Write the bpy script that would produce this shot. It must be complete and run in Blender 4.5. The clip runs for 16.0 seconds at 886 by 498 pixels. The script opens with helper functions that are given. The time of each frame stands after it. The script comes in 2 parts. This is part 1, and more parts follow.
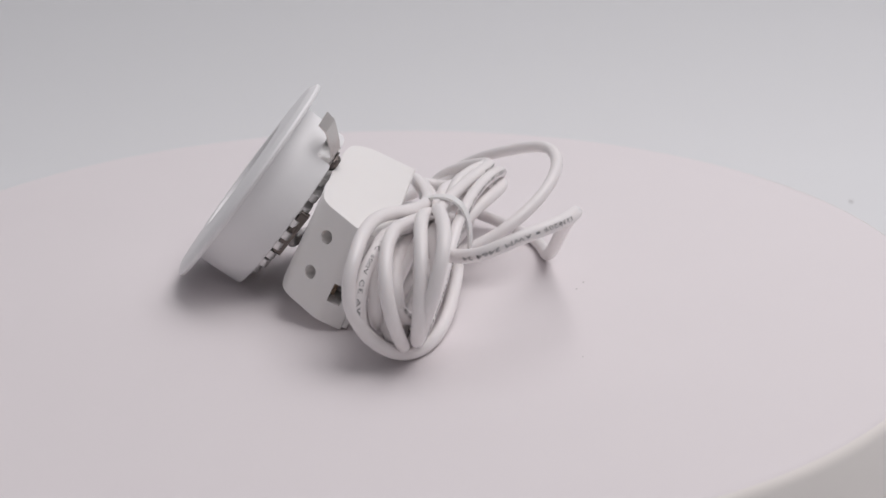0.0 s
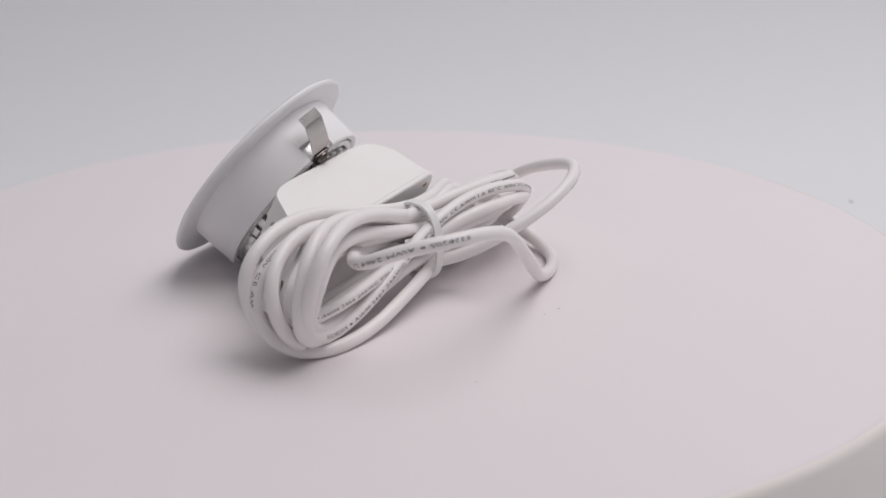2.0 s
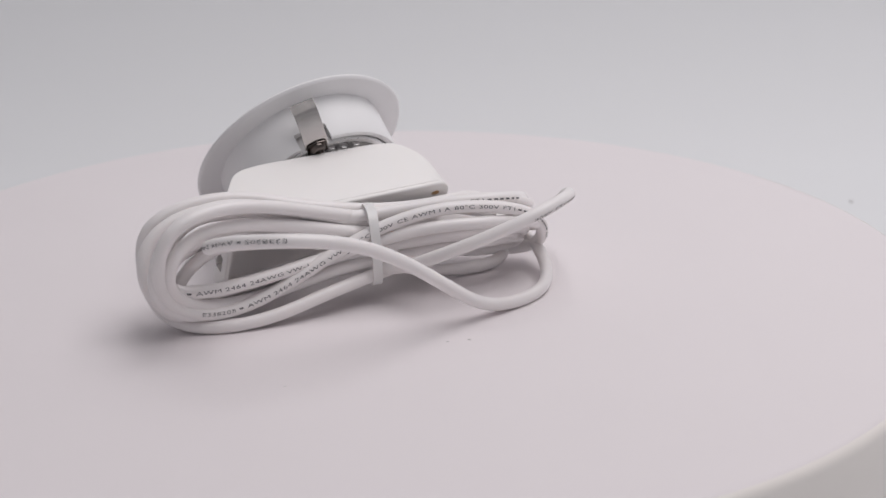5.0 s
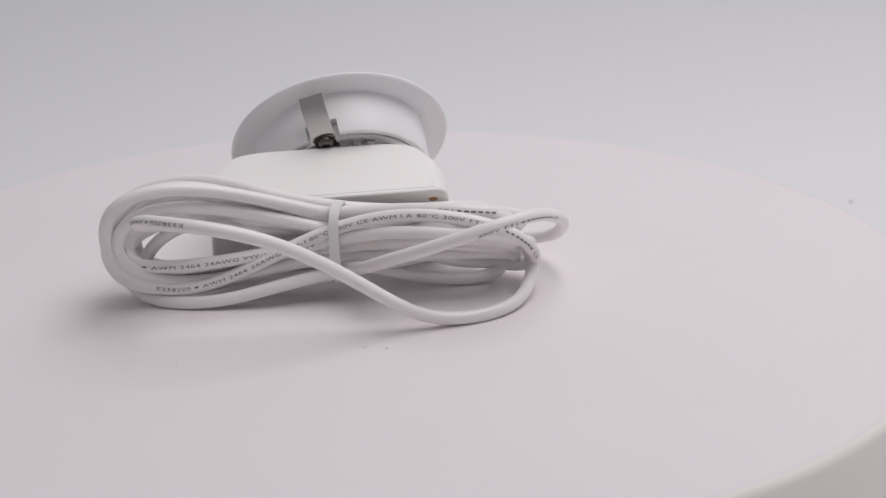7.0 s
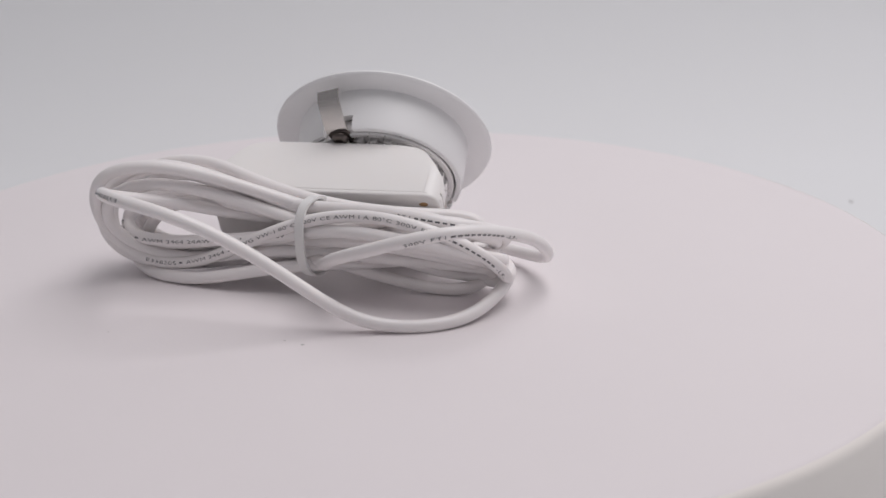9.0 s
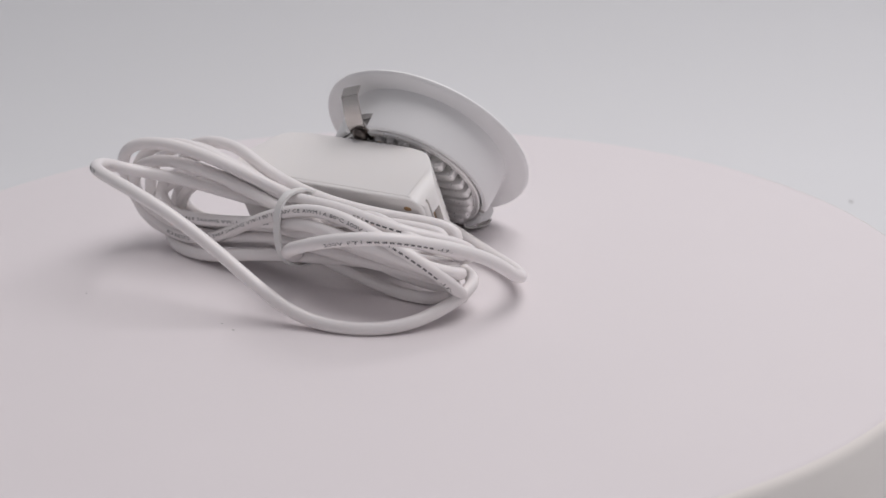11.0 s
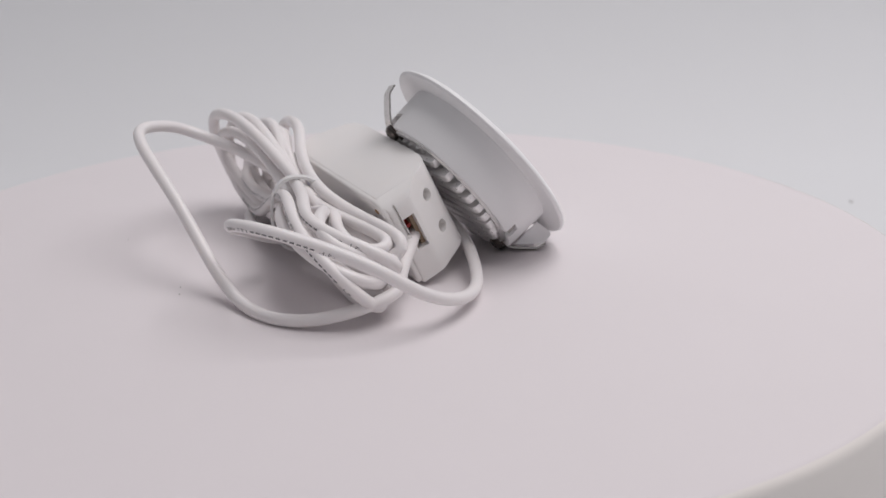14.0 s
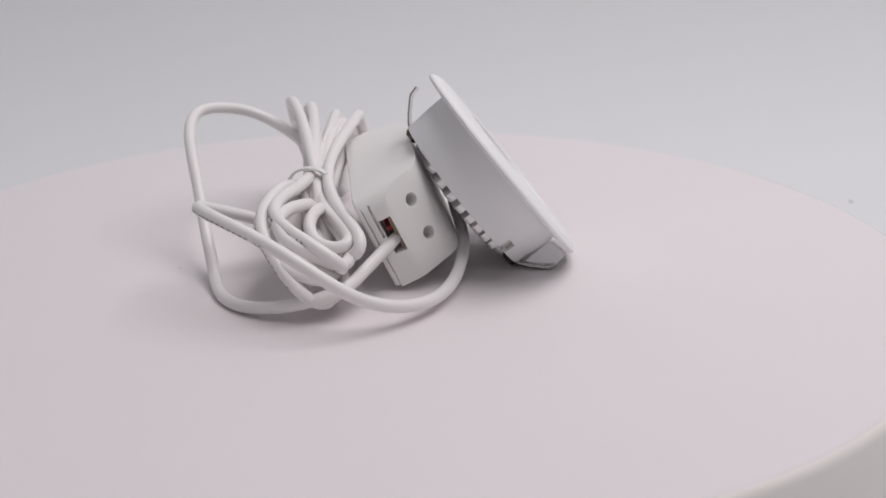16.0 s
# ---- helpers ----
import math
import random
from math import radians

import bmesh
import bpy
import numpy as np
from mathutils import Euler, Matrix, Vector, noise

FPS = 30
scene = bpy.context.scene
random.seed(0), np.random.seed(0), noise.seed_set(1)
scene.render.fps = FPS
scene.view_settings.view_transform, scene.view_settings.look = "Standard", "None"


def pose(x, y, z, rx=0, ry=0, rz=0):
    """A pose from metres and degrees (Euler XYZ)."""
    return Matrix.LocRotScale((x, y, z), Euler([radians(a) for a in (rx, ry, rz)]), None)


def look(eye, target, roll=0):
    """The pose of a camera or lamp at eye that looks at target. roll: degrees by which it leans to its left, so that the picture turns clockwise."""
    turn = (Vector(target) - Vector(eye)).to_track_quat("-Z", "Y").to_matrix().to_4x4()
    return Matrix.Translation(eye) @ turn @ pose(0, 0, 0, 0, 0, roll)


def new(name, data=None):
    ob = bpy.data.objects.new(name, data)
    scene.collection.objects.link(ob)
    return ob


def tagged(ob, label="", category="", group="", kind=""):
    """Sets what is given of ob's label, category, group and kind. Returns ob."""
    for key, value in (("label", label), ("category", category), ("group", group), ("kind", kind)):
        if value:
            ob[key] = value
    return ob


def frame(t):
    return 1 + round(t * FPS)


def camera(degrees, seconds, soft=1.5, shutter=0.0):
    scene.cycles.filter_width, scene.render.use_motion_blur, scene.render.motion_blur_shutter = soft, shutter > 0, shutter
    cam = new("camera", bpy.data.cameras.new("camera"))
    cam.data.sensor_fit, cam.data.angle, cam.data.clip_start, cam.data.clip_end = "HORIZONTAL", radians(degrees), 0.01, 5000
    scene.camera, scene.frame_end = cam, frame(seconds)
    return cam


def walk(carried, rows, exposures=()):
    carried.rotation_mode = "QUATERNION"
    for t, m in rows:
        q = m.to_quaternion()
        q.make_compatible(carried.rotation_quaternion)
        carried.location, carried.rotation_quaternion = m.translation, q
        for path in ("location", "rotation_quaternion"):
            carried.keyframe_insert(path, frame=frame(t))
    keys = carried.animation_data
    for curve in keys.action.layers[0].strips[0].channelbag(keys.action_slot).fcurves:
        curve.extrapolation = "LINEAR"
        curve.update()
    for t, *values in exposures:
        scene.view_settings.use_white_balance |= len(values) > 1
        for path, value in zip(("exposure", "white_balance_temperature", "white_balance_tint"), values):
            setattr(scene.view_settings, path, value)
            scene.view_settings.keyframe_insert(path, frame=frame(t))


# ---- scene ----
# ---- camera: stands still before a turntable 0.30 m across ----
cam = camera(32.547, 16.0)
EYE, AIM = (0.0, -0.39538, 0.14503), (0.01627, -0.01852, 0.01194)
cam.data.dof.use_dof, cam.data.dof.focus_distance, cam.data.dof.aperture_fstop = True, 0.395, 17.0
walk(cam, [(0, look(EYE, AIM, -0.55)), (16, look(EYE, AIM, -0.55))])

# ---- light: a white photo studio with a large soft box overhead ----
world = bpy.data.worlds.new("studio")
scene.world = world
world.use_nodes = True
world.node_tree.nodes["Background"].inputs[0].default_value = (0.97, 0.95, 1.0, 1)
world.node_tree.nodes["Background"].inputs[1].default_value = 0.23


def soft_box(name, eye, target, size, watts, colour):
    data = bpy.data.lights.new(name, "AREA")
    data.shape, data.size, data.size_y, data.energy, data.color = "RECTANGLE", size[0], size[1], watts, colour
    ob = new(name, data)
    ob.matrix_world = look(eye, target)
    return ob


soft_box("soft_box", (0.36, 0.02, 0.95), (0.03, 0.02, 0.0), (0.9, 0.7), 6.75, (1.0, 0.965, 0.98))
scene.view_settings.exposure = 0.0


# ---- materials ----
def material(name, colour, rough, metal=0.0, vary=0.04, scale=60.0, bump=0.0, bump_scale=400.0, coat=0.0, sss=0.0, spec=0.5):
    """A surface with a slow stain and a fine grain, both in the object's own metres."""
    mat = bpy.data.materials.new(name)
    mat.use_nodes = True
    t = mat.node_tree
    b = t.nodes["Principled BSDF"]
    co = t.nodes.new("ShaderNodeTexCoord")
    big = t.nodes.new("ShaderNodeTexNoise")
    big.inputs["Scale"].default_value, big.inputs["Detail"].default_value = scale, 4
    fine = t.nodes.new("ShaderNodeTexNoise")
    fine.inputs["Scale"].default_value, fine.inputs["Detail"].default_value = bump_scale, 3
    for n in (big, fine):
        t.links.new(co.outputs["Object"], n.inputs["Vector"])
    mix = t.nodes.new("ShaderNodeMix")
    mix.data_type = "RGBA"
    mix.inputs["A"].default_value = (*[c * (1 - vary) for c in colour], 1)
    mix.inputs["B"].default_value = (*[min(1, c * (1 + vary)) for c in colour], 1)
    t.links.new(big.outputs["Fac"], mix.inputs["Factor"])
    t.links.new(mix.outputs["Result"], b.inputs["Base Color"])
    rr = t.nodes.new("ShaderNodeMapRange")
    rr.inputs["To Min"].default_value, rr.inputs["To Max"].default_value = max(0.02, rough - 0.07), min(1, rough + 0.07)
    t.links.new(fine.outputs["Fac"], rr.inputs["Value"])
    t.links.new(rr.outputs["Result"], b.inputs["Roughness"])
    b.inputs["Metallic"].default_value = metal
    b.inputs["Specular IOR Level"].default_value = spec
    b.inputs["Coat Weight"].default_value = coat
    if sss:
        b.inputs["Subsurface Weight"].default_value = sss
        b.inputs["Subsurface Radius"].default_value = (0.002, 0.0018, 0.0016)
        b.inputs["Subsurface Scale"].default_value = 1.0
    if bump:
        bp = t.nodes.new("ShaderNodeBump")
        bp.inputs["Strength"].default_value, bp.inputs["Distance"].default_value = bump, 0.0003
        t.links.new(fine.outputs["Fac"], bp.inputs["Height"])
        t.links.new(bp.outputs["Normal"], b.inputs["Normal"])
    return mat


TABLE_TOP = material("turntable_board", (0.795, 0.748, 0.76), 0.62, vary=0.012, scale=25, bump=0.08, bump_scale=900, spec=0.25)
PAPER = material("backdrop_paper", (0.75, 0.756, 0.768), 0.9, vary=0.01, scale=6, bump=0.05, bump_scale=300, spec=0.1)
POWDER = material("powder_coat", (0.885, 0.88, 0.885), 0.42, vary=0.012, scale=90, bump=0.10, bump_scale=1800)
PLASTIC = material("white_plastic", (0.872, 0.848, 0.832), 0.38, vary=0.012, scale=80, bump=0.05, bump_scale=1500, sss=0.05)
PVC = material("cable_sheath", (0.855, 0.82, 0.815), 0.34, vary=0.02, scale=140, bump=0.06, bump_scale=1200, sss=0.05)
NYLON = material("nylon_tie", (0.80, 0.79, 0.78), 0.3, vary=0.02, scale=200, bump=0.04, bump_scale=900, sss=0.15)
STEEL = material("nickel_steel", (0.62, 0.59, 0.57), 0.24, metal=1.0, vary=0.05, scale=160, bump_scale=700)
DARK_STEEL = material("dark_steel", (0.15, 0.13, 0.12), 0.30, metal=1.0, vary=0.15, scale=300)
ALU = material("cast_aluminium", (0.86, 0.85, 0.845), 0.30, metal=0.6, vary=0.06, scale=250, bump=0.15, bump_scale=1500)
INK = material("grey_ink", (0.15, 0.145, 0.15), 0.7, vary=0.3, scale=900)
BOARD = material("circuit_board", (0.33, 0.24, 0.165), 0.6, vary=0.15, scale=500)
RED = material("red_core", (0.35, 0.03, 0.03), 0.5, vary=0.1)
LENS = material("opal_lens", (0.86, 0.86, 0.85), 0.22, vary=0.01, scale=60)
GLUE = material("amber_spot", (0.42, 0.25, 0.12), 0.35, vary=0.25, scale=800)
DUST = material("grey_dust", (0.55, 0.53, 0.52), 0.9, vary=0.3, scale=900)
PALE_DUST = material("pale_dust", (0.64, 0.64, 0.64), 0.9, vary=0.1, scale=900)
EDGE = material("edge_band", (0.90, 0.855, 0.815), 0.5, vary=0.02, scale=40)

MM = 0.001


# ---- mesh helpers ----
def part(name, bm, mat, parent=None, label="", smooth=True, angle=35):
    me = bpy.data.meshes.new(name)
    bmesh.ops.recalc_face_normals(bm, faces=bm.faces[:])
    for f in bm.faces:
        f.smooth = smooth
    if smooth:
        for e in bm.edges:
            if len(e.link_faces) == 2 and e.calc_face_angle(0) > radians(angle):
                e.smooth = False
    bm.to_mesh(me)
    bm.free()
    me.materials.append(mat)
    ob = new(name, me)
    if parent:
        ob.parent = parent
    if label:
        ob["label"] = label
    return ob


def thing(name, m, label, category, group=""):
    ob = new(name)
    ob.empty_display_size = 0.01
    ob.matrix_world = m
    return tagged(ob, label, category, group)


def lathe(bm, profile, steps=96, closed=True, m=None):
    """Turn a profile of (radius, z) about the z axis."""
    rings = []
    for r, z in profile:
        rings.append([bm.verts.new((r * math.cos(2 * math.pi * i / steps), r * math.sin(2 * math.pi * i / steps), z)) for i in range(steps)])
    n = len(rings)
    for k in range(n if closed else n - 1):
        a, b = rings[k], rings[(k + 1) % n]
        for i in range(steps):
            bm.faces.new((a[i], a[(i + 1) % steps], b[(i + 1) % steps], b[i]))
    if m:
        bmesh.ops.transform(bm, matrix=m, verts=[v for ring in rings for v in ring])
    return rings


def prism(bm, outline, lo, hi, axis="z"):
    """Extrude an outline between two heights along an axis."""
    def at(p, h):
        return {"z": (p[0], p[1], h), "y": (p[0], h, p[1]), "x": (h, p[0], p[1])}[axis]
    a = [bm.verts.new(at(p, lo)) for p in outline]
    b = [bm.verts.new(at(p, hi)) for p in outline]
    n = len(a)
    fs = [bm.faces.new(a[::-1]), bm.faces.new(b)]
    for i in range(n):
        fs.append(bm.faces.new((a[i], a[(i + 1) % n], b[(i + 1) % n], b[i])))
    return a, b, fs


def rounded(points, radius, steps=5):
    """Round the corners of a closed outline."""
    out = []
    n = len(points)
    for i in range(n):
        p, a, b = Vector(points[i]), Vector(points[i - 1]), Vector(points[(i + 1) % n])
        r = radius[i] if isinstance(radius, (list, tuple)) else radius
        da, db = (a - p), (b - p)
        r = min(r, da.length * 0.49, db.length * 0.49)
        s, e = p + da.normalized() * r, p + db.normalized() * r
        for k in range(steps + 1):
            t = k / steps
            out.append(tuple((1 - t) ** 2 * s + 2 * t * (1 - t) * p + t * t * e))
    return out


def bevel_sharp(bm, width, segments=2, angle=40):
    bmesh.ops.recalc_face_normals(bm, faces=bm.faces[:])
    es = [e for e in bm.edges if len(e.link_faces) == 2 and e.calc_face_angle(0) > radians(angle)]
    bmesh.ops.bevel(bm, geom=es, offset=width, segments=segments, profile=0.5, affect="EDGES", clamp_overlap=True)


def carve(ob, cutters):
    """Cut closed shapes out of a part and keep the plain result."""
    for bm in cutters:
        bmesh.ops.recalc_face_normals(bm, faces=bm.faces[:])
        me = bpy.data.meshes.new("cutter")
        bm.to_mesh(me)
        bm.free()
        tool = new("cutter", me)
        tool.matrix_basis = ob.matrix_basis
        tool.parent = ob.parent
        tool.matrix_parent_inverse = ob.matrix_parent_inverse
        mod = ob.modifiers.new("cut", "BOOLEAN")
        mod.operation, mod.object, mod.solver = "DIFFERENCE", tool, "EXACT"
        bpy.context.view_layer.update()
        done = bpy.data.meshes.new_from_object(ob.evaluated_get(bpy.context.evaluated_depsgraph_get()))
        ob.modifiers.clear()
        old, ob.data = ob.data, done
        bpy.data.meshes.remove(old)
        bpy.data.objects.remove(tool)
        bpy.data.meshes.remove(me)
    b = bmesh.new()
    b.from_mesh(ob.data)
    for e in b.edges:
        e.smooth = not (len(e.link_faces) == 2 and e.calc_face_angle(0) > radians(30))
    for f in b.faces:
        f.smooth = True
    b.to_mesh(ob.data)
    b.free()


def spline(ctrl, per=8, closed=False):
    """A uniform cubic B-spline through the neighbourhood of its control points, in metres, with even steps."""
    ctrl = list(ctrl)
    c = np.array(ctrl + ctrl[:3] if closed else ctrl, float) * MM
    k = len(c)
    t = np.linspace(0, k - 3 - 1e-9, (k - 3) * per * 4)
    i = t.astype(int)
    f = (t - i)[:, None]
    p = ((1 - f) ** 3 * c[i] + (3 * f ** 3 - 6 * f ** 2 + 4) * c[i + 1] + (-3 * f ** 3 + 3 * f ** 2 + 3 * f + 1) * c[i + 2] + f ** 3 * c[i + 3]) / 6
    s = np.r_[0, np.cumsum(np.linalg.norm(np.diff(p, axis=0), axis=1))]
    u = np.linspace(0, s[-1], (k - 3) * per + 1)
    return np.stack([np.interp(u, s, p[:, j]) for j in range(3)], 1), u


def sweep(bm, path, radius, sides=18, caps=True):
    """A round tube along a path, carried without twist."""
    p = [Vector(q) for q in path]
    tang = [(p[min(i + 1, len(p) - 1)] - p[max(i - 1, 0)]).normalized() for i in range(len(p))]
    side = tang[0].orthogonal().normalized()
    rings = []
    for i, q in enumerate(p):
        side = (side - tang[i] * side.dot(tang[i])).normalized()
        up = tang[i].cross(side)
        rr = radius[i] if isinstance(radius, (list, tuple)) else radius
        rings.append([bm.verts.new(q + (side * math.cos(a) + up * math.sin(a)) * rr) for a in [2 * math.pi * k / sides for k in range(sides)]])
    for a, b in zip(rings, rings[1:]):
        for k in range(sides):
            bm.faces.new((a[k], a[(k + 1) % sides], b[(k + 1) % sides], b[k]))
    if caps:
        bm.faces.new(rings[0][::-1])
        bm.faces.new(rings[-1])
    return rings


# ---- setting ----
def build_setting():
    # one paper sheet: ground that sweeps up behind the turntable
    bm = bmesh.new()
    prof = [(-1.6, 0.0)] + [(0.19 + 0.12 * math.sin(a), 0.12 - 0.12 * math.cos(a)) for a in [radians(d) for d in range(0, 85, 4)]] + [(0.78, 1.6)]
    rows = [[bm.verts.new((x, y, z - 0.030)) for x in np.linspace(-1.5, 1.5, 13)] for y, z in prof]
    for a, b in zip(rows, rows[1:]):
        for i in range(12):
            bm.faces.new((a[i], a[i + 1], b[i + 1], b[i]))
    ground = part("backdrop", bm, PAPER)
    tagged(ground, "pale grey seamless paper sweeping up behind the turntable", "backdrop", kind="structure")


def build_turntable():
    ob = thing("turntable", pose(0, 0, 0), "round matte white turntable with a pinkish cast and rounded rim", "turntable")
    bm = bmesh.new()
    brim = [(0.1472 + 0.0028 * math.sin(a), -0.0028 + 0.0028 * math.cos(a)) for a in [radians(d) for d in range(0, 91, 10)]]
    lathe(bm, [(0.0004, 0.0), *brim, (0.15, -0.0272), (0.1492, -0.028), (0.0004, -0.028)], 256)
    part("disc", bm, TABLE_TOP, ob)
    bm = bmesh.new()
    brim = [(0.1472 + 0.0029 * math.sin(a), -0.0028 + 0.0029 * math.cos(a)) for a in [radians(d) for d in range(30, 91, 10)]]
    lathe(bm, [(0.1482, -0.0012), *brim, (0.1501, -0.0262), (0.1499, -0.0268), (0.1482, -0.0268)], 256)
    part("edge_band", bm, EDGE, ob, "cream edge band round the disc")
    bm = bmesh.new()
    lathe(bm, [(0.0004, -0.028), (0.138, -0.028), (0.139, -0.0285), (0.139, -0.0295), (0.138, -0.030), (0.0004, -0.030)], 128)
    part("base", bm, PAPER, ob, "pale plastic foot ring under the disc")
    return ob


# ---- the recessed lamp: its own z axis points out of the heat sink ----
LAMP = Matrix(((0.98279961, 0.11309865, 0.14599184, -0.01113), (0.18467518, -0.60188547, -0.77693562, 0.03268),
               (0.0, 0.7905331, -0.61241932, 0.02685), (0, 0, 0, 1)))


def build_clip(lamp, degrees, cheek=False, name="spring_clip"):
    """A bent strip of spring steel with its screw, on the lamp's rim."""
    prof = [(18.5, 12.9), (23.0, 12.9), (24.3, 12.6), (26.5, 10.9), (29.9, 7.6), (30.4, 7.0), (31.0, 4.5)]
    half, thick = 3.3, 0.45
    bm = bmesh.new()
    rows = []
    for i, (r, z) in enumerate(prof):
        a, b = prof[max(i - 1, 0)], prof[min(i + 1, len(prof) - 1)]
        d = Vector((b[0] - a[0], b[1] - a[1])).normalized()
        n = Vector((-d.y, d.x)) * thick
        rows.append([bm.verts.new((x, y * s, h)) for x, h, y, s in ((r, z, half, 1), (r, z, half, -1), (r + n.x, z + n.y, half, -1), (r + n.x, z + n.y, half, 1))])
    for a, b in zip(rows, rows[1:]):
        for k in range(4):
            bm.faces.new((a[k], a[(k + 1) % 4], b[(k + 1) % 4], b[k]))
    bm.faces.new(rows[0][::-1])
    bm.faces.new(rows[-1])
    bmesh.ops.scale(bm, vec=(MM, MM, MM), verts=bm.verts[:])
    clip = part(name, bm, STEEL, lamp, "bright nickel-plated bent spring clip", angle=12)
    clip.matrix_basis = pose(0, 0, 0, 0, 0, degrees)
    bm = bmesh.new()
    prism(bm, rounded([(18.6, -2.9), (23.6, -2.9), (24.2, 0.0), (23.6, 2.9), (18.6, 2.9)], 0.7, 3), 13.37, 13.75)
    bmesh.ops.scale(bm, vec=(MM, MM, MM), verts=bm.verts[:])
    part("washer_plate", bm, DARK_STEEL, clip, "dark plate under the screw")
    bm = bmesh.new()
    lathe(bm, [(0.0001, 13.7), (2.3, 13.7), (2.3, 14.3), (1.8, 15.0), (1.2, 15.2), (1.0, 14.8), (0.0001, 14.8)], 24, closed=False, m=Matrix.Translation((21.6, 0, 0)))
    bmesh.ops.scale(bm, vec=(MM, MM, MM), verts=bm.verts[:])
    part("screw", bm, DARK_STEEL, clip, "dark round-headed screw")
    if cheek:
        # steel side wedge; white coat here imitates the bright floor mirrored in it
        bm = bmesh.new()
        out = rounded([(25.0, 11.2), (28.3, 8.1), (30.9, 4.6), (30.9, 1.8), (30.0, 1.2), (25.2, 2.0)], [0.3, 1.0, 0.8, 0.8, 0.8, 0.3], 3)
        prism(bm, [(x * MM, z * MM) for x, z in out], 2.6 * MM, 3.1 * MM, "y")
        part("cheek", bm, POWDER, clip, "side cheek of the clip, coloured pale for the floor's reflection in steel")
    return clip


def build_lamp():
    lamp = thing("recessed_downlight", LAMP, "white round recessed downlight lying tilted on its rim beside the driver", "downlight")
    bm = bmesh.new()
    prof = [(21.0, 0.2), (30.8, 0.2), (31.3, -0.05), (31.6, -0.6), (31.4, -1.1), (29.9, -2.0), (29.0, -2.25), (19.0, -2.4), (17.6, -2.6), (16.8, -2.75), (16.2, -2.5), (15.8, -1.6), (15.6, -0.4)]
    lathe(bm, [(r * MM, z * MM) for r, z in prof], 160)
    part("trim_ring", bm, POWDER, lamp, "white powder-coated trim ring")
    bm = bmesh.new()
    prof = [(24.8, 0.0), (24.3, 12.7), (23.9, 13.4), (22.8, 13.45), (22.4, 13.0), (22.3, 6.0), (22.8, 0.0)]
    lathe(bm, [(r * MM, z * MM) for r, z in prof], 160)
    can = part("housing", bm, POWDER, lamp, "white cylindrical housing with a notched back edge")
    cut = []
    for deg, w, d in ((111.3, 4.6, 4.5), (-68.7, 4.6, 4.5), (-29.4, 1.7, 3.4)):
        b = bmesh.new()
        prism(b, [(19 * MM, -w * MM), (27 * MM, -w * MM), (27 * MM, w * MM), (19 * MM, w * MM)], (13.3 - d) * MM, 16 * MM)
        bmesh.ops.rotate(b, matrix=Matrix.Rotation(radians(deg), 3, "Z"), verts=b.verts[:])
        cut.append(b)
    carve(can, cut)
    bm = bmesh.new()
    lathe(bm, [(0.0001, -1.5 * MM), (15.4 * MM, -1.5 * MM), (15.5 * MM, -0.9 * MM), (15.4 * MM, -0.4 * MM), (0.0001, -0.4 * MM)], 96)
    part("lens", bm, LENS, lamp, "flat opal diffuser")
    bm = bmesh.new()
    lathe(bm, [(0.0001, 7.6 * MM), (22.0 * MM, 7.6 * MM), (22.0 * MM, 13.3 * MM), (21.7 * MM, 13.7 * MM), (20.5 * MM, 13.7 * MM), (20.2 * MM, 13.4 * MM), (20.1 * MM, 12.2 * MM), (0.0001, 12.2 * MM)], 96)
    sink = part("heat_sink", bm, ALU, lamp, "pale cast aluminium heat sink with parallel fins")
    for k in range(-5, 6):
        y = k * 3.7 + 0.4 if k < 5 else 17.7
        reach = math.sqrt(max(0.0, 20.4 ** 2 - (abs(y) + 1.15) ** 2))
        if reach < 5:
            continue
        top = 16.1 if abs(k) < 4 else 15.5 if k < 5 else 14.3
        # a fin with rounded shoulders; the one beside the clip is broken into short blocks
        spans = [(-reach, reach)] if k < 5 else [(-reach + q * 3.9, min(-reach + q * 3.9 + 2.3, reach)) for q in range(int(2 * reach / 3.9) + 1)]
        for x0, x1 in spans:
            if x1 - x0 < 1.5:
                continue
            d = min(1.6, (x1 - x0) * 0.25)
            out = rounded([(x0, 11.0), (x1, 11.0), (x1, top - 0.6), (x1 - d, top), (x0 + d, top), (x0, top - 0.6)], [0.01, 0.01, 1.0, 1.0, 1.0, 1.0], 3)
            bm = bmesh.new()
            prism(bm, [(x * MM, z * MM) for x, z in out], (y - 1.15) * MM, (y + 1.15) * MM, "y")
            bevel_sharp(bm, 0.35 * MM, 2, 60)
            part("fin", bm, ALU, sink)
    bm = bmesh.new()
    lathe(bm, [(0.0001, 15.3), (3.6, 15.3), (4.2, 15.8), (4.2, 16.6), (3.4, 17.2), (0.0001, 17.2)], 32, closed=False, m=Matrix.Translation((-15.5, 3.0, -0.9)))
    bmesh.ops.scale(bm, vec=(MM, MM, MM), verts=bm.verts[:])
    part("cable_gland", bm, DARK_STEEL, lamp, "dark round metal gland")
    bm = bmesh.new()
    prism(bm, [(x * MM, y * MM) for x, y in rounded([(-19.5, -5.5), (-17.0, -5.5), (-17.0, 8.0), (-19.5, 8.0)], 0.6, 3)], 14.2 * MM, 16.6 * MM)
    part("bracket", bm, DARK_STEEL, lamp, "dark metal bracket across the fins")
    build_clip(lamp, 111.3)
    build_clip(lamp, -68.7, True)
    bm = bmesh.new()
    prism(bm, rounded([(21.6, -1.5), (23.6, -1.5), (23.6, 1.5), (21.6, 1.5)], 0.3, 2), 9.8, 12.4)
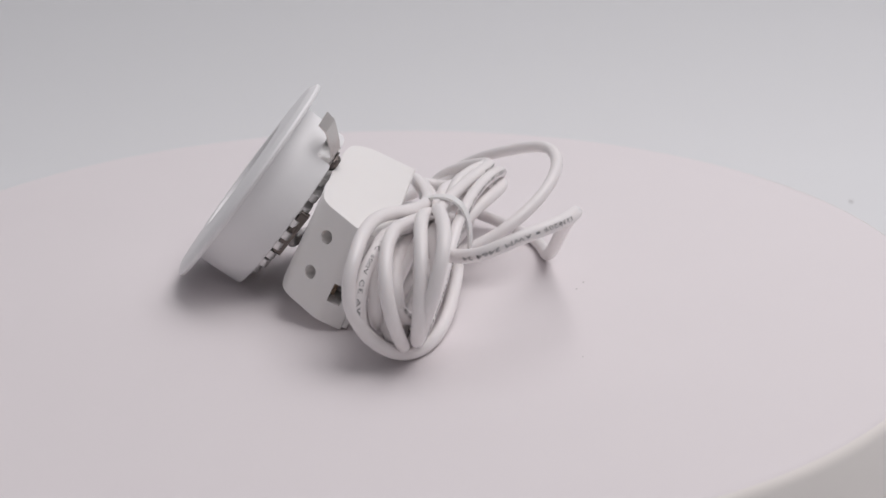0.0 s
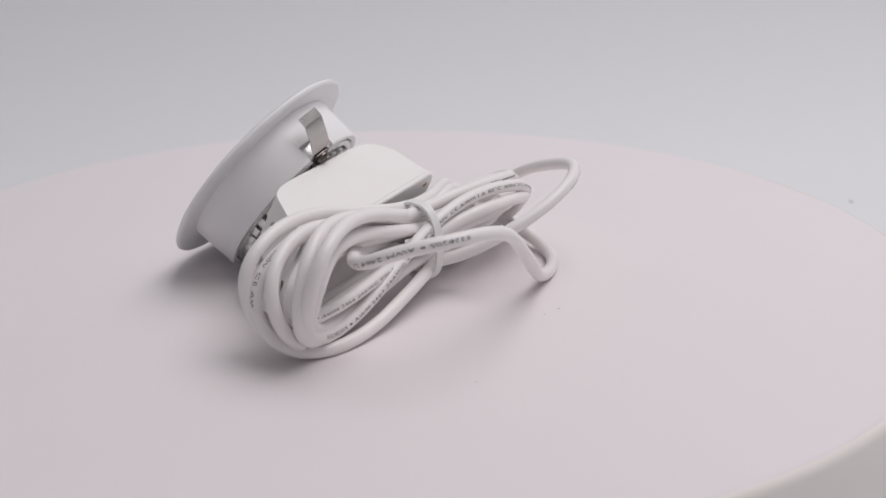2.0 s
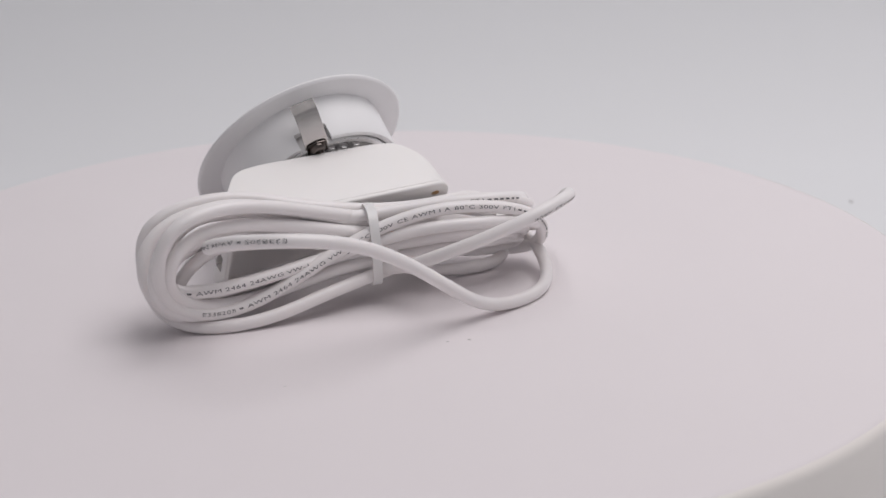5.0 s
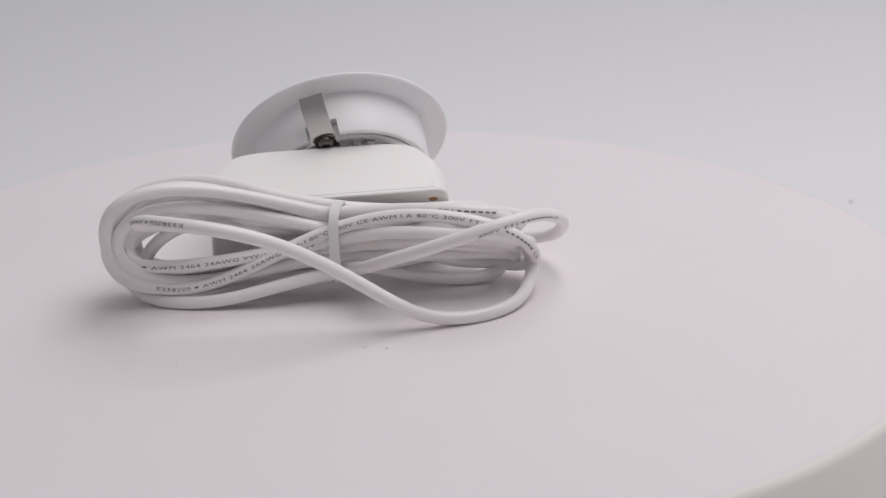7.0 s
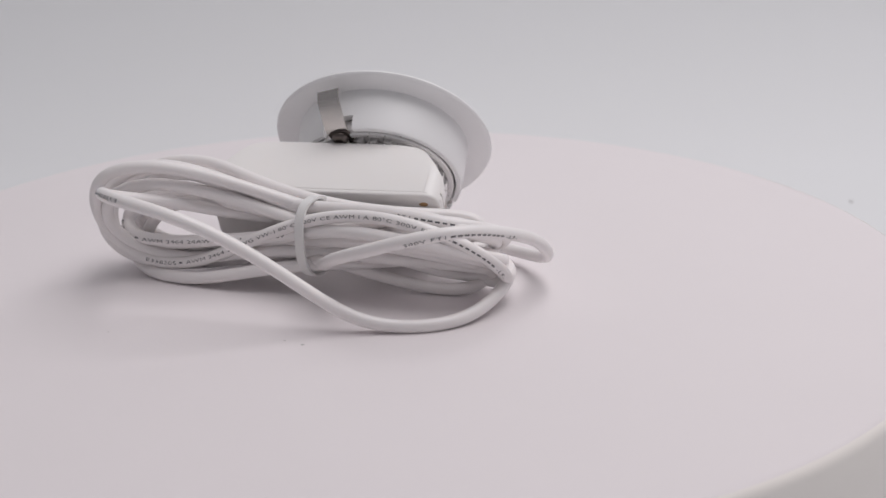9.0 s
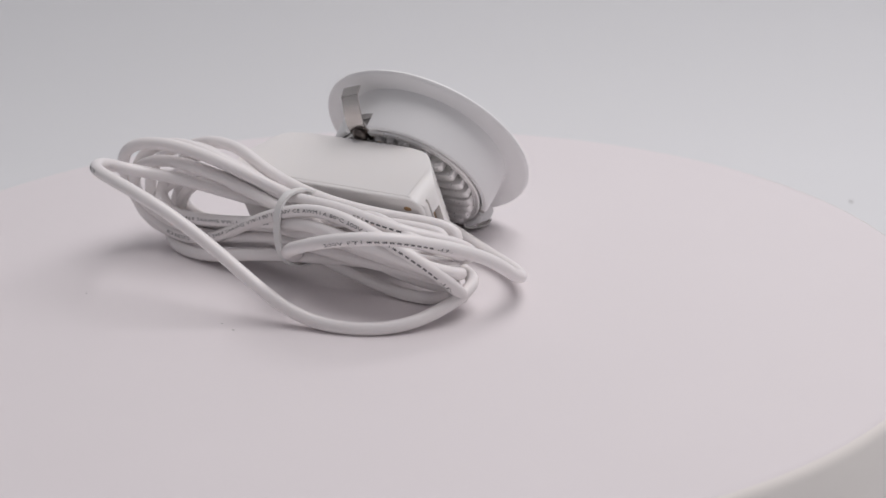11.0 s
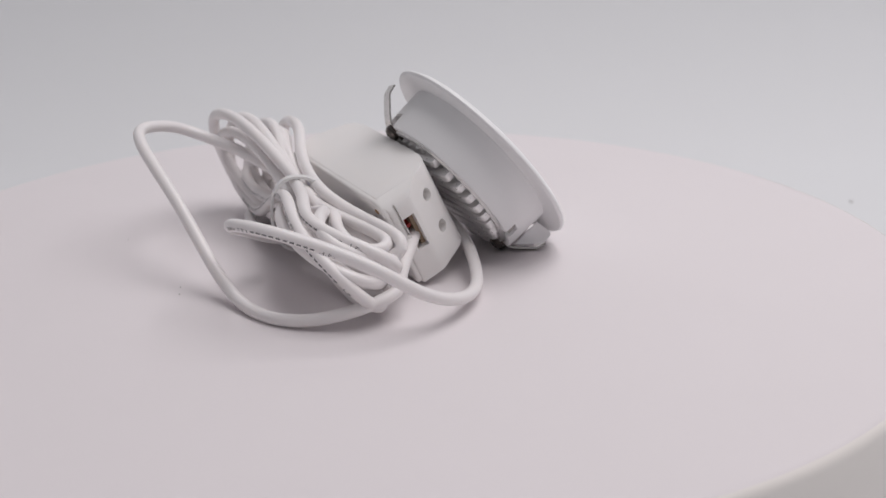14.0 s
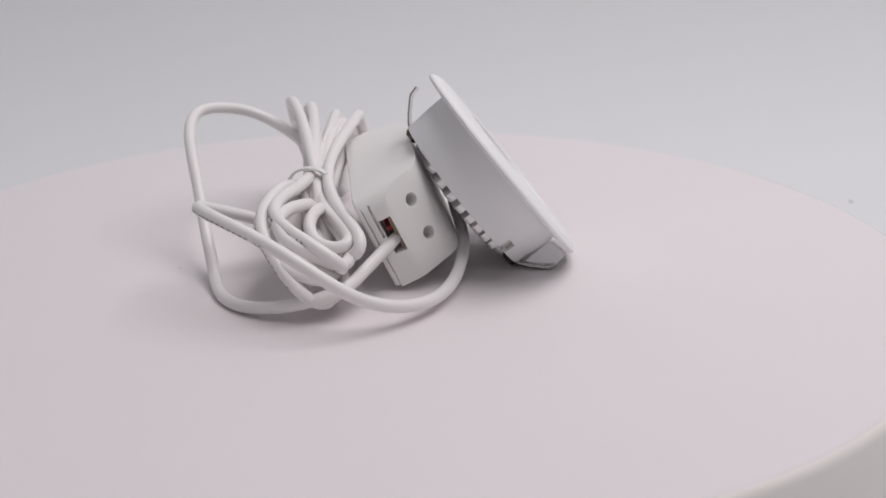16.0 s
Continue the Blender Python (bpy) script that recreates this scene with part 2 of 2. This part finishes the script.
    bmesh.ops.scale(bm, vec=(MM, MM, MM), verts=bm.verts[:])
    tab = part("rim_tab", bm, STEEL, lamp, "small steel tab in the rim's notch")
    tab.matrix_basis = pose(0, 0, 0, 0, 0, -29.4)
    return lamp


# ---- the driver box: x along its length, y away from its cover, z up its height ----
DRIVER = Matrix(((0.990817, -0.127278, 0.0456326, 0.0143768), (0.134468, 0.892229, -0.431098, 0.00436172), (0.0141545, 0.433276, 0.90115, 0.00127695), (0, 0, 0, 1)))


def build_driver():
    drv = thing("led_driver", DRIVER, "white plastic driver box leaning on its edge against the downlight", "driver")
    mid = -28.6
    half = [(32.1, 1.77), (32.1, 8.6), (24.8, 19.2), (17.5, 20.4)]
    plan = [(mid + x, y) for x, y in half] + [(mid - x, y) for x, y in reversed(half)]
    bm = bmesh.new()
    prism(bm, [(x * MM, y * MM) for x, y in rounded(plan, [1.1, 1.6, 3.5, 3.0, 3.0, 3.5, 1.6, 1.1], 5)], -0.9 * MM, 25.7 * MM)
    bmesh.ops.recalc_face_normals(bm, faces=bm.faces[:])
    rim = [e for e in bm.edges if len(e.link_faces) == 2 and e.calc_face_angle(0) > radians(60) and abs(e.verts[0].co.z - e.verts[1].co.z) < 1e-6 and max(v.co.y for v in e.verts) > 2.2 * MM]
    bmesh.ops.bevel(bm, geom=rim, offset=2.6 * MM, segments=4, profile=0.5, affect="EDGES", clamp_overlap=True)
    front = [e for e in bm.edges if e.calc_length() > 40 * MM and max(v.co.y for v in e.verts) < 2.2 * MM]
    bmesh.ops.bevel(bm, geom=front, offset=0.3 * MM, segments=3, profile=0.5, affect="EDGES", clamp_overlap=True)
    body = part("body", bm, PLASTIC, drv, angle=50)
    cut = []
    for side in (1, -1):
        def bx(x0, x1, y0, y1, z0, z1):
            b = bmesh.new()
            prism(b, [(x0 * MM, y0 * MM), (x1 * MM, y0 * MM), (x1 * MM, y1 * MM), (x0 * MM, y1 * MM)], z0 * MM, z1 * MM)
            return b
        e = mid + side * 32.1
        # a full round on the upper corner of each end
        b = bmesh.new()
        arc = [(e - side * 4.6 * (1 - math.sin(k * math.pi / 16)) + side * 0.01, 25.71 - 4.6 * (1 - math.cos(k * math.pi / 16))) for k in range(9)]
        prism(b, [(x * MM, z * MM) for x, z in arc + [(e + side * 2, 21.11), (e + side * 2, 27.7), (e - side * 4.6, 27.7)]], -1 * MM, 22 * MM, "y")
        cut.append(b)
        low, high = (8.0, 18.2) if side > 0 else (4.8, 10.0)
        cut.append(bx(min(e - side * 9, e + side * 2), max(e - side * 9, e + side * 2), 4.6, 8.0, low, high))
        cut.append(bx(min(e - side * 1.2, e + side * 2), max(e - side * 1.2, e + side * 2), 3.7, 4.4, 13.5, 23.2))
        for z in (8.2, 18.5):
            b = bmesh.new()
            bmesh.ops.create_cone(b, cap_ends=True, segments=28, radius1=1.8 * MM, radius2=1.8 * MM, depth=9 * MM)
            m = Matrix.Translation(((mid + side * 27.6) * MM, 14.5 * MM, z * MM)) @ Vector((side * 6.5, 4.7, 0)).to_track_quat("Z", "Y").to_matrix().to_4x4()
            bmesh.ops.transform(b, matrix=m, verts=b.verts[:])
            cut.append(b)
    carve(body, cut)
    # the cover is a thick plate with a narrow seam behind it
    bm = bmesh.new()
    out = rounded([(mid - 32.0, -0.8), (mid + 32.0, -0.8), (mid + 32.0, 25.6), (mid - 32.0, 25.6)], [2.5, 2.5, 4.4, 4.4], 7)
    prism(bm, [(x * MM, z * MM) for x, z in out], 0.5 * MM, 1.76 * MM, "y")
    bmesh.ops.recalc_face_normals(bm, faces=bm.faces[:])
    lip = [e for e in bm.edges if e.calc_face_angle(0) > radians(60) and max(v.co.y for v in e.verts) < 1.0 * MM]
    bmesh.ops.bevel(bm, geom=lip, offset=0.6 * MM, segments=3, profile=0.5, affect="EDGES", clamp_overlap=True)
    out = rounded([(mid - 31.2, 0.0), (mid + 31.2, 0.0), (mid + 31.2, 24.8), (mid - 31.2, 24.8)], [2.5, 2.5, 4.2, 4.2], 7)
    prism(bm, [(x * MM, z * MM) for x, z in out], 1.5 * MM, 2.2 * MM, "y")
    part("cover", bm, PLASTIC, drv, "flat white cover plate with rounded edges", angle=50)
    for side in (1, -1):
        e = mid + side * 32.1
        low, high = (8.0, 18.2) if side > 0 else (4.8, 10.0)
        bm = bmesh.new()
        x0, x1 = sorted((e - side * 8.5, e - side * (2.2 if side > 0 else 4.5)))
        prism(bm, [(x0 * MM, 6.9 * MM), (x1 * MM, 6.9 * MM), (x1 * MM, 7.9 * MM), (x0 * MM, 7.9 * MM)], (low + 0.2) * MM, (high - 0.2) * MM)
        part("circuit_board", bm, BOARD, drv, "edge of a brown circuit board")
    bm = bmesh.new()
    sweep(bm, np.array([(-5.5, 6.0, 15.5), (-2.6, 6.1, 15.2), (0.4, 6.0, 14.4)]) * MM, 0.7 * MM, 10)
    part("wire", bm, RED, drv, "short red wire core")
    bm = bmesh.new()
    bmesh.ops.create_icosphere(bm, subdivisions=2, radius=1.0)
    bmesh.ops.transform(bm, matrix=Matrix.Translation((-1.0 * MM, 0.5 * MM, 22.3 * MM)) @ Matrix.Diagonal((1.3 * MM, 0.25 * MM, 0.75 * MM, 1)), verts=bm.verts[:])
    part("glue_spot", bm, GLUE, drv, "small amber glue spot")
    return drv


# ---- the coiled cable: control points of each run, in millimetres ----
RUNS = {
    "lead": [(6, 9, 16), (11.5, 7, 15), (19, 2.5, 12.3), (28.3, -3, 8.6), (37, -5.6, 8.2), (40.6, -9.6, 7.6), (40.2, -18.7, 4.6), (36.1, -31.7, 1.8), (26.2, -40.6, 1.4),
               (11.4, -44.3, 2), (-0.1, -48.6, 10.6), (-13.2, -52.7, 20.8), (-27, -57.7, 29.3), (-40.7, -59.4, 33), (-50, -57, 33.3), (-57, -48.4, 31.5), (-60.2, -41.6, 28.3), (-56.6, -34.8, 25.7),
               (-48.6, -27.8, 23.5), (-38.7, -21.1, 20), (-27, -17, 18), (-14, -17, 17.5), (0, -19, 16), (12, -17, 12)],
    "lamp_lead": [(-24.5, 24, 23), (-23, 20.5, 19.5), (-20.5, 18.6, 15), (-16.4, 20.2, 11.5), (1.6, 23.7, 8.6), (18.5, 21.6, 3.6), (34.1, 16.1, 3.4), (44.4, 6.5, 5.6), (49.1, -4, 10.6),
               (49.1, -14.9, 18.8), (42.3, -27.9, 24.1), (37.8, -39.9, 28), (25.8, -45.9, 26.5), (11.8, -43.9, 21), (0.4, -37, 15.5), (-4.5, -29.5, 10.8), (-9, -22, 9), (-17, -19, 10),
               (-27, -18.5, 11.5)],
    "loop_a": [(2.4, -16.3, 18.7), (-14, -19.1, 22.6), (-30.6, -23.5, 28.5), (-45.8, -27.6, 33), (-58.5, -31.8, 33.9), (-67, -33.5, 30.2), (-69.8, -32, 22.3), (-68.2, -28.7, 13.1), (-62.4, -25.8, 6.3),
               (-51.9, -24.4, 4), (-39.4, -24.8, 7.3), (-25.8, -25.1, 14.6), (-10.4, -25, 21.5), (5.1, -26.8, 24.9), (19.6, -29, 24.2), (31.3, -28.2, 20.8), (38.9, -22.1, 14), (42, -15, 6.5),
               (37, -10, 3.4), (27, -9, 5), (15, -12.5, 11.5)],
    "loop_b": [(9.1, -21.3, 14.5), (18, -13.5, 12.6), (26.1, -7, 12.9), (30.6, -3.2, 15), (28.6, -2.2, 18.4), (20, -6, 19.6), (8.6, -10.6, 20.4), (-4.3, -14.8, 22.2), (-17.7, -16.2, 24.6),
               (-31.7, -14.7, 27.6), (-42.3, -11.7, 30.2), (-54.3, -11, 30.2), (-65.1, -12, 27.2), (-68.5, -10.8, 21.3), (-68.7, -11.8, 14), (-68.1, -16.5, 7.4), (-63.8, -22.1, 2.4), (-53.9, -26.6, 1.3),
               (-40.3, -27.5, 2.2), (-26.5, -26.9, 6), (-12.2, -24.7, 8.4), (2.1, -19.5, 8.8), (14.9, -12.7, 8.6), (25.6, -7.6, 8.2), (32.6, -6.9, 6.7), (33.8, -9.9, 3.8), (28.6, -13.2, 1.6),
               (17.5, -14.4, 1.7), (3.7, -17, 5), (-7, -20, 9), (-16, -21.5, 12)],
    "loop_c": [(-6, -20.7, 23.4), (-22.2, -19.7, 23), (-37.8, -18.7, 27), (-51.7, -17.5, 30.6), (-63.8, -18.9, 28.2), (-70.4, -20.5, 22.6), (-71, -22.1, 14.5), (-67.8, -23.5, 8), (-61.9, -22.5, 4),
               (-54.2, -19.3, 2.4), (-44.2, -17.3, 3.2), (-33.1, -17, 5.6), (-20.3, -17, 9), (-6.7, -17.4, 12.3), (7.5, -17, 14), (21, -14.5, 13), (31, -9, 12), (37.6, -5.5, 13.4),
               (38.6, -9, 17), (35.2, -16.7, 20.8), (29.8, -24.3, 23.6), (20.6, -26.2, 25.1), (8.4, -23.2, 24.9)],
    "loop_d": [(-0.6, -16.4, 14.4), (-16.5, -15, 18.2), (-31.4, -14.5, 20.8), (-44.4, -14.1, 22), (-54.5, -16, 21), (-62, -19, 19), (-66, -22, 15.6), (-65, -24.3, 12.4), (-59.7, -24.9, 11),
               (-49.9, -25, 11.2), (-38.2, -24.8, 12.6), (-25.6, -23.6, 14.4), (-13.1, -24, 16.8), (-1.2, -27.2, 20), (11.2, -30.3, 20.8), (24.4, -29.9, 19.6), (35.5, -25.4, 16.4), (40.5, -17, 12.6),
               (38, -10, 10.2), (29, -9, 10), (15, -13, 11.4)],
    "loop_e": [(0, -20, 15.6), (-14, -21.4, 19), (-31.8, -23.2, 24.4), (-49.1, -26.9, 28.6), (-61.4, -30.6, 27.6), (-67, -32, 21.6), (-66.5, -28.4, 13.6), (-60, -24.4, 7.6), (-49.1, -22.7, 5.6),
               (-36.6, -23, 7.6), (-22, -22.4, 10.6), (-8, -22, 11.8), (8, -23, 12), (22, -20.6, 11.4), (33, -16.4, 10), (37.4, -11.6, 7.4), (33, -9.4, 4.6), (22, -12, 5.6),
               (11, -17, 10)],
    "loop_f": [(0, -18, 17.6), (-14, -19.4, 21.5), (-32, -21.4, 27.8), (-50, -23.9, 33.3), (-63, -27.2, 31.1), (-69.6, -28.8, 21.9), (-70, -28, 12.6), (-64, -26.2, 6), (-54, -23.6, 4.4),
               (-40, -21.8, 6.8), (-24, -20.5, 10.4), (-8, -20.6, 13.4), (8, -22, 15), (22, -22, 15.6), (33, -18, 14.4), (38, -11.5, 12), (32, -8.5, 9.2), (20, -11, 9.6),
               (9, -15, 13.6)],
    "loop_g": [(-6, -17, 16), (-20, -17, 19.6), (-36.6, -17.6, 22.6), (-51.4, -18.1, 23.4), (-61.5, -20.4, 21.4), (-66.1, -22.4, 16.8), (-64.5, -22, 11), (-57.5, -20.4, 8), (-45.1, -19.7, 8.4),
               (-30.2, -19.9, 10.6), (-15, -20.5, 13.2), (0, -24, 16.2), (13, -27, 17.8), (26, -25, 16.3), (35, -19, 13), (37, -13, 9.6), (30, -10, 7.4), (18, -13, 8.8),
               (5, -16, 12.6)],
    "loop_h": [(-2, -21, 17.6), (-16, -22, 19.4), (-32.8, -18.1, 24.3), (-49.2, -14.6, 28.4), (-60, -14.9, 25.6), (-66, -16.5, 16.2), (-62, -16.1, 7.9), (-49.2, -15.2, 7.1), (-32.8, -17.5, 11),
               (-16, -21.2, 15), (0, -22.6, 15.8), (14, -24, 15.6), (26, -22, 13.8), (33, -17, 11), (33, -12.5, 8.6), (25, -12, 8.4), (12, -17, 12.6)],
    "loop_i": [(-8, -18.5, 20), (-24, -17.5, 23.5), (-42.6, -18.2, 28.6), (-53, -15.9, 28.3), (-62, -14.2, 24.8), (-67.5, -13.5, 19.3), (-68.2, -13.2, 11.8), (-64.3, -15.5, 4.9), (-53.6, -18.7, 3.6),
               (-39.6, -18.5, 5), (-22, -18.5, 9), (-7, -18, 14), (3, -16, 18), (10, -14.9, 21.2), (18, -17.6, 20.4), (26, -15.8, 17), (29.5, -9.2, 15.6), (27.5, -4.4, 17.4),
               (17, -9, 18.6), (6, -14, 19)],
    "loop_j": [(-8, -20, 17.5), (-24, -20, 20.5), (-38.9, -20.1, 23), (-51.8, -19.8, 20.8), (-60, -18.5, 14.9), (-63, -18.3, 8.3), (-63, -20.8, 6.1), (-59, -22.5, 8.6), (-47.6, -21.4, 10),
               (-30.3, -21.2, 11.5), (-10, -20.5, 15), (3, -19, 19.5), (12, -18, 22.6), (20, -22, 24.2), (28.5, -24.5, 23.6), (34.5, -22, 20.4), (37, -14.7, 17.7), (36, -7.5, 13.4),
               (30, -4.6, 13.2), (20, -7.5, 15), (8, -13, 17)],
}
CLOSED = ("loop_a", "loop_c", "loop_d", "loop_e", "loop_f", "loop_g", "loop_h", "loop_i", "loop_j")
CABLE_R = 1.68


def lettering(parent, run, words, anchor, size, facing, flip=False, stretch=1.93, lift=0.05):
    """Grey printing wrapped on a cable run; the anchor names a word's number and the place where it begins. A word that starts with ~ is a row of plain bars of that length."""
    path, s = spline(RUNS[run], closed=run in CLOSED)
    total = s[-1]
    near = s[int(np.argmin(np.linalg.norm(path - np.array(anchor[1]) * MM, axis=1)))] / MM
    begins = []
    bm = bmesh.new()
    x = 0.0
    for word in words.split(" "):
        begins.append(x)
        if word.startswith("~"):
            w = float(word[1:])
            n = max(1, round(w / 1.7))
            for k in range(n):
                x0, x1 = x + w * k / n, x + w * (k + 0.66) / n
                bm.faces.new([bm.verts.new((p, q * size * 0.72, 0)) for p, q in ((x0, 0.26), (x1, 0.26), (x1, 0.74), (x0, 0.74))])
            x += w + size * 0.45
            continue
        cu = bpy.data.curves.new("letters", "FONT")
        cu.body, cu.size, cu.space_character, cu.resolution_u = word, size, 1.08, 3
        ob = new("letters", cu)
        bpy.context.view_layer.update()
        me = bpy.data.meshes.new_from_object(ob.evaluated_get(bpy.context.evaluated_depsgraph_get()))
        co = [v.co.x for v in me.vertices]
        if co:
            b0 = len(bm.verts)
            bm.from_mesh(me)
            bm.verts.ensure_lookup_table()
            for v in bm.verts[b0:]:
                v.co.x = v.co.x * stretch + x
            x += max(co) * stretch + size * 0.8
        bpy.data.objects.remove(ob)
        bpy.data.curves.remove(cu)
        bpy.data.meshes.remove(me)
    bmesh.ops.triangulate(bm, faces=bm.faces[:])
    bmesh.ops.subdivide_edges(bm, edges=[e for e in bm.edges if e.calc_length() > 0.5], cuts=1)
    start = near + (begins[anchor[0]] if flip else -begins[anchor[0]])
    n = Vector(facing).normalized()
    for v in bm.verts:
        d = (start + (-v.co.x if flip else v.co.x)) * MM
        d = min(max(d, 0.0), total - 1e-6)
        k = int(np.searchsorted(s, d)) or 1
        f = (d - s[k - 1]) / (s[k] - s[k - 1])
        p = Vector(path[k - 1] * (1 - f) + path[k] * f)
        j0, j1 = max(k - 3, 0), min(k + 2, len(path) - 1)
        tg = Vector(path[j1] - path[j0]).normalized()
        out = (n - tg * n.dot(tg)).normalized()
        up = out.cross(tg) * (-1 if flip else 1)
        a = (v.co.y - size * 0.36) / CABLE_R
        v.co = p + (out * math.cos(a) + up * math.sin(a)) * (CABLE_R + lift) * MM
    return part("printing", bm, INK, parent, "small grey printed lettering", smooth=False)


TIE_AT = Vector((-10.5, -20.4, 15.3))


def build_cable():
    base = Vector((-10 * MM, -20 * MM, 0))
    cable = thing("power_cable", Matrix.Translation(base), "white round cable coiled in flat loops beside the driver", "cable")
    made = {}
    for name, ctrl in RUNS.items():
        path, s = spline(ctrl, closed=name in CLOSED)
        bm = bmesh.new()
        sweep(bm, path, CABLE_R * MM, 18, caps=name not in CLOSED)
        bmesh.ops.translate(bm, vec=-base, verts=bm.verts[:])
        made[name] = part("cable_run", bm, PVC, cable)
    front = (0.05, -1, 0.25)
    jobs = [("loop_a", "E338205 ~1.6 AWM 2464 24AWG VW-1 80\u00b0C 300V CE AWM I A 80\u00b0C 300V FT1 ~17 -LF-", (0, (-57.6, -27.3, 5.1)), front, False),
            ("loop_d", "E338205 ~1.6 AWM 2464 24AWG VW-1 80\u00b0C 300V", (2, (-59, -25.4, 11)), (-0.25, -1, 0.15), False),
            ("loop_c", "FT1 ~17 -LF-", (2, (34.0, -18, 21.5)), (0.6, -0.8, 0.1), True),
            ("lamp_lead", "300V FT1 ~17 -LF-", (3, (44.8, -28, 22.8)), (0.62, -0.75, -0.2), True),
            ("loop_i", "80\u00b0C 300V CE AWM I A 80\u00b0C", (0, (-55, -17.4, 28.3)), (-0.97, -0.2, 0.25), False),
            ("lead", "E338205 ~1.6 AWM 2464 24", (0, (-45.3, -58, 33)), (-0.55, -0.8, 0.3), False)]
    for run, words, at, face, flip in jobs:
        ob = lettering(made[run], run, words, at, 1.3, face, flip)
        ob.data.transform(Matrix.Translation(-base))
    # the tie: a flat nylon strap round the waist of the coil
    bm = bmesh.new()
    ax = Vector((1, -0.12, 0.05)).normalized()
    across = Vector((0.12, 1, 0)).normalized()
    up = ax.cross(across)
    if up.z < 0:
        up = -up
    n, w, th = 64, 1.25, 0.7
    rows = []
    for i in range(n):
        a = 2 * math.pi * i / n
        c, sn = math.cos(a), math.sin(a)
        q = TIE_AT + across * (math.copysign(abs(c) ** 0.8, c) * 7.0) + up * (math.copysign(abs(sn) ** 0.8, sn) * 10.0) + ax * (0.6 * c)
        o = (across * c / 7.6 + up * sn / 11.2).normalized()
        rows.append([bm.verts.new((q + ax * x + o * y) * MM - base) for x, y in ((-w, 0), (w, 0), (w, th), (-w, th))])
    for i in range(n):
        a, b = rows[i], rows[(i + 1) % n]
        for k in range(4):
            bm.faces.new((a[k], a[(k + 1) % 4], b[(k + 1) % 4], b[k]))
    tie = part("cable_tie", bm, NYLON, cable, "translucent white nylon cable tie")
    bm = bmesh.new()
    q = TIE_AT + up * 8.6 + across * 4.6
    prism(bm, rounded([(-1.4, -1.2), (1.4, -1.2), (1.4, 1.2), (-1.4, 1.2)], 0.5, 3), 0, 0.9)
    m = Matrix((ax, across, up)).transposed().to_4x4()
    bmesh.ops.transform(bm, matrix=Matrix.Translation(q) @ m, verts=bm.verts[:])
    bmesh.ops.scale(bm, vec=(MM, MM, MM), verts=bm.verts[:])
    bmesh.ops.translate(bm, vec=-base, verts=bm.verts[:])
    part("tie_head", bm, NYLON, tie, "small square tie head")
    return cable


def build_dust():
    made = []
    for x, y, w in ((0.7, -56.2, 0.32), (-4.6, -55.1, 0.26), (-49.1, -63.2, 0.22)):
        bm = bmesh.new()
        bmesh.ops.create_icosphere(bm, subdivisions=2, radius=w * MM)
        for v in bm.verts:
            v.co = Vector((v.co.x * 1.6, v.co.y * 0.8, v.co.z * 0.3 + w * 0.3 * MM)) * (1 + 0.3 * noise.noise(v.co * 3000))
        ob = part("dust_speck", bm, DUST)
        ob.matrix_world = pose(x * MM, y * MM, 0)
        made.append(tagged(ob, "tiny grey speck of dust on the turntable", "dust", "specks on the turntable"))
    bm = bmesh.new()
    bmesh.ops.create_icosphere(bm, subdivisions=2, radius=1.0)
    bmesh.ops.scale(bm, vec=(0.9 * MM, 1.6 * MM, 0.3 * MM), verts=bm.verts[:])
    ob = part("dust_speck", bm, PALE_DUST)
    ob.matrix_world = pose(0.1775, 0.1425, -0.0298)
    tagged(ob, "grey fleck of dust on the backdrop paper", "dust")
    return made


build_setting()
TURNING = [build_turntable(), build_lamp(), build_driver(), build_cable(), *build_dust()]


def turn(t):
    """Degrees by which the turntable has turned, clockwise from above, from its state at 7 s."""
    x = t - 7.0
    return 10.6456 * x - 0.0295 * (x / 9) ** 2 - 0.6332 * (x / 9) ** 3


def motions():
    for ob in TURNING:
        rest = ob.matrix_world.copy()
        walk(ob, [(k, pose(0, 0, 0, 0, 0, -turn(k)) @ rest) for k in range(0, 17)])


bpy.context.view_layer.update()
motions()
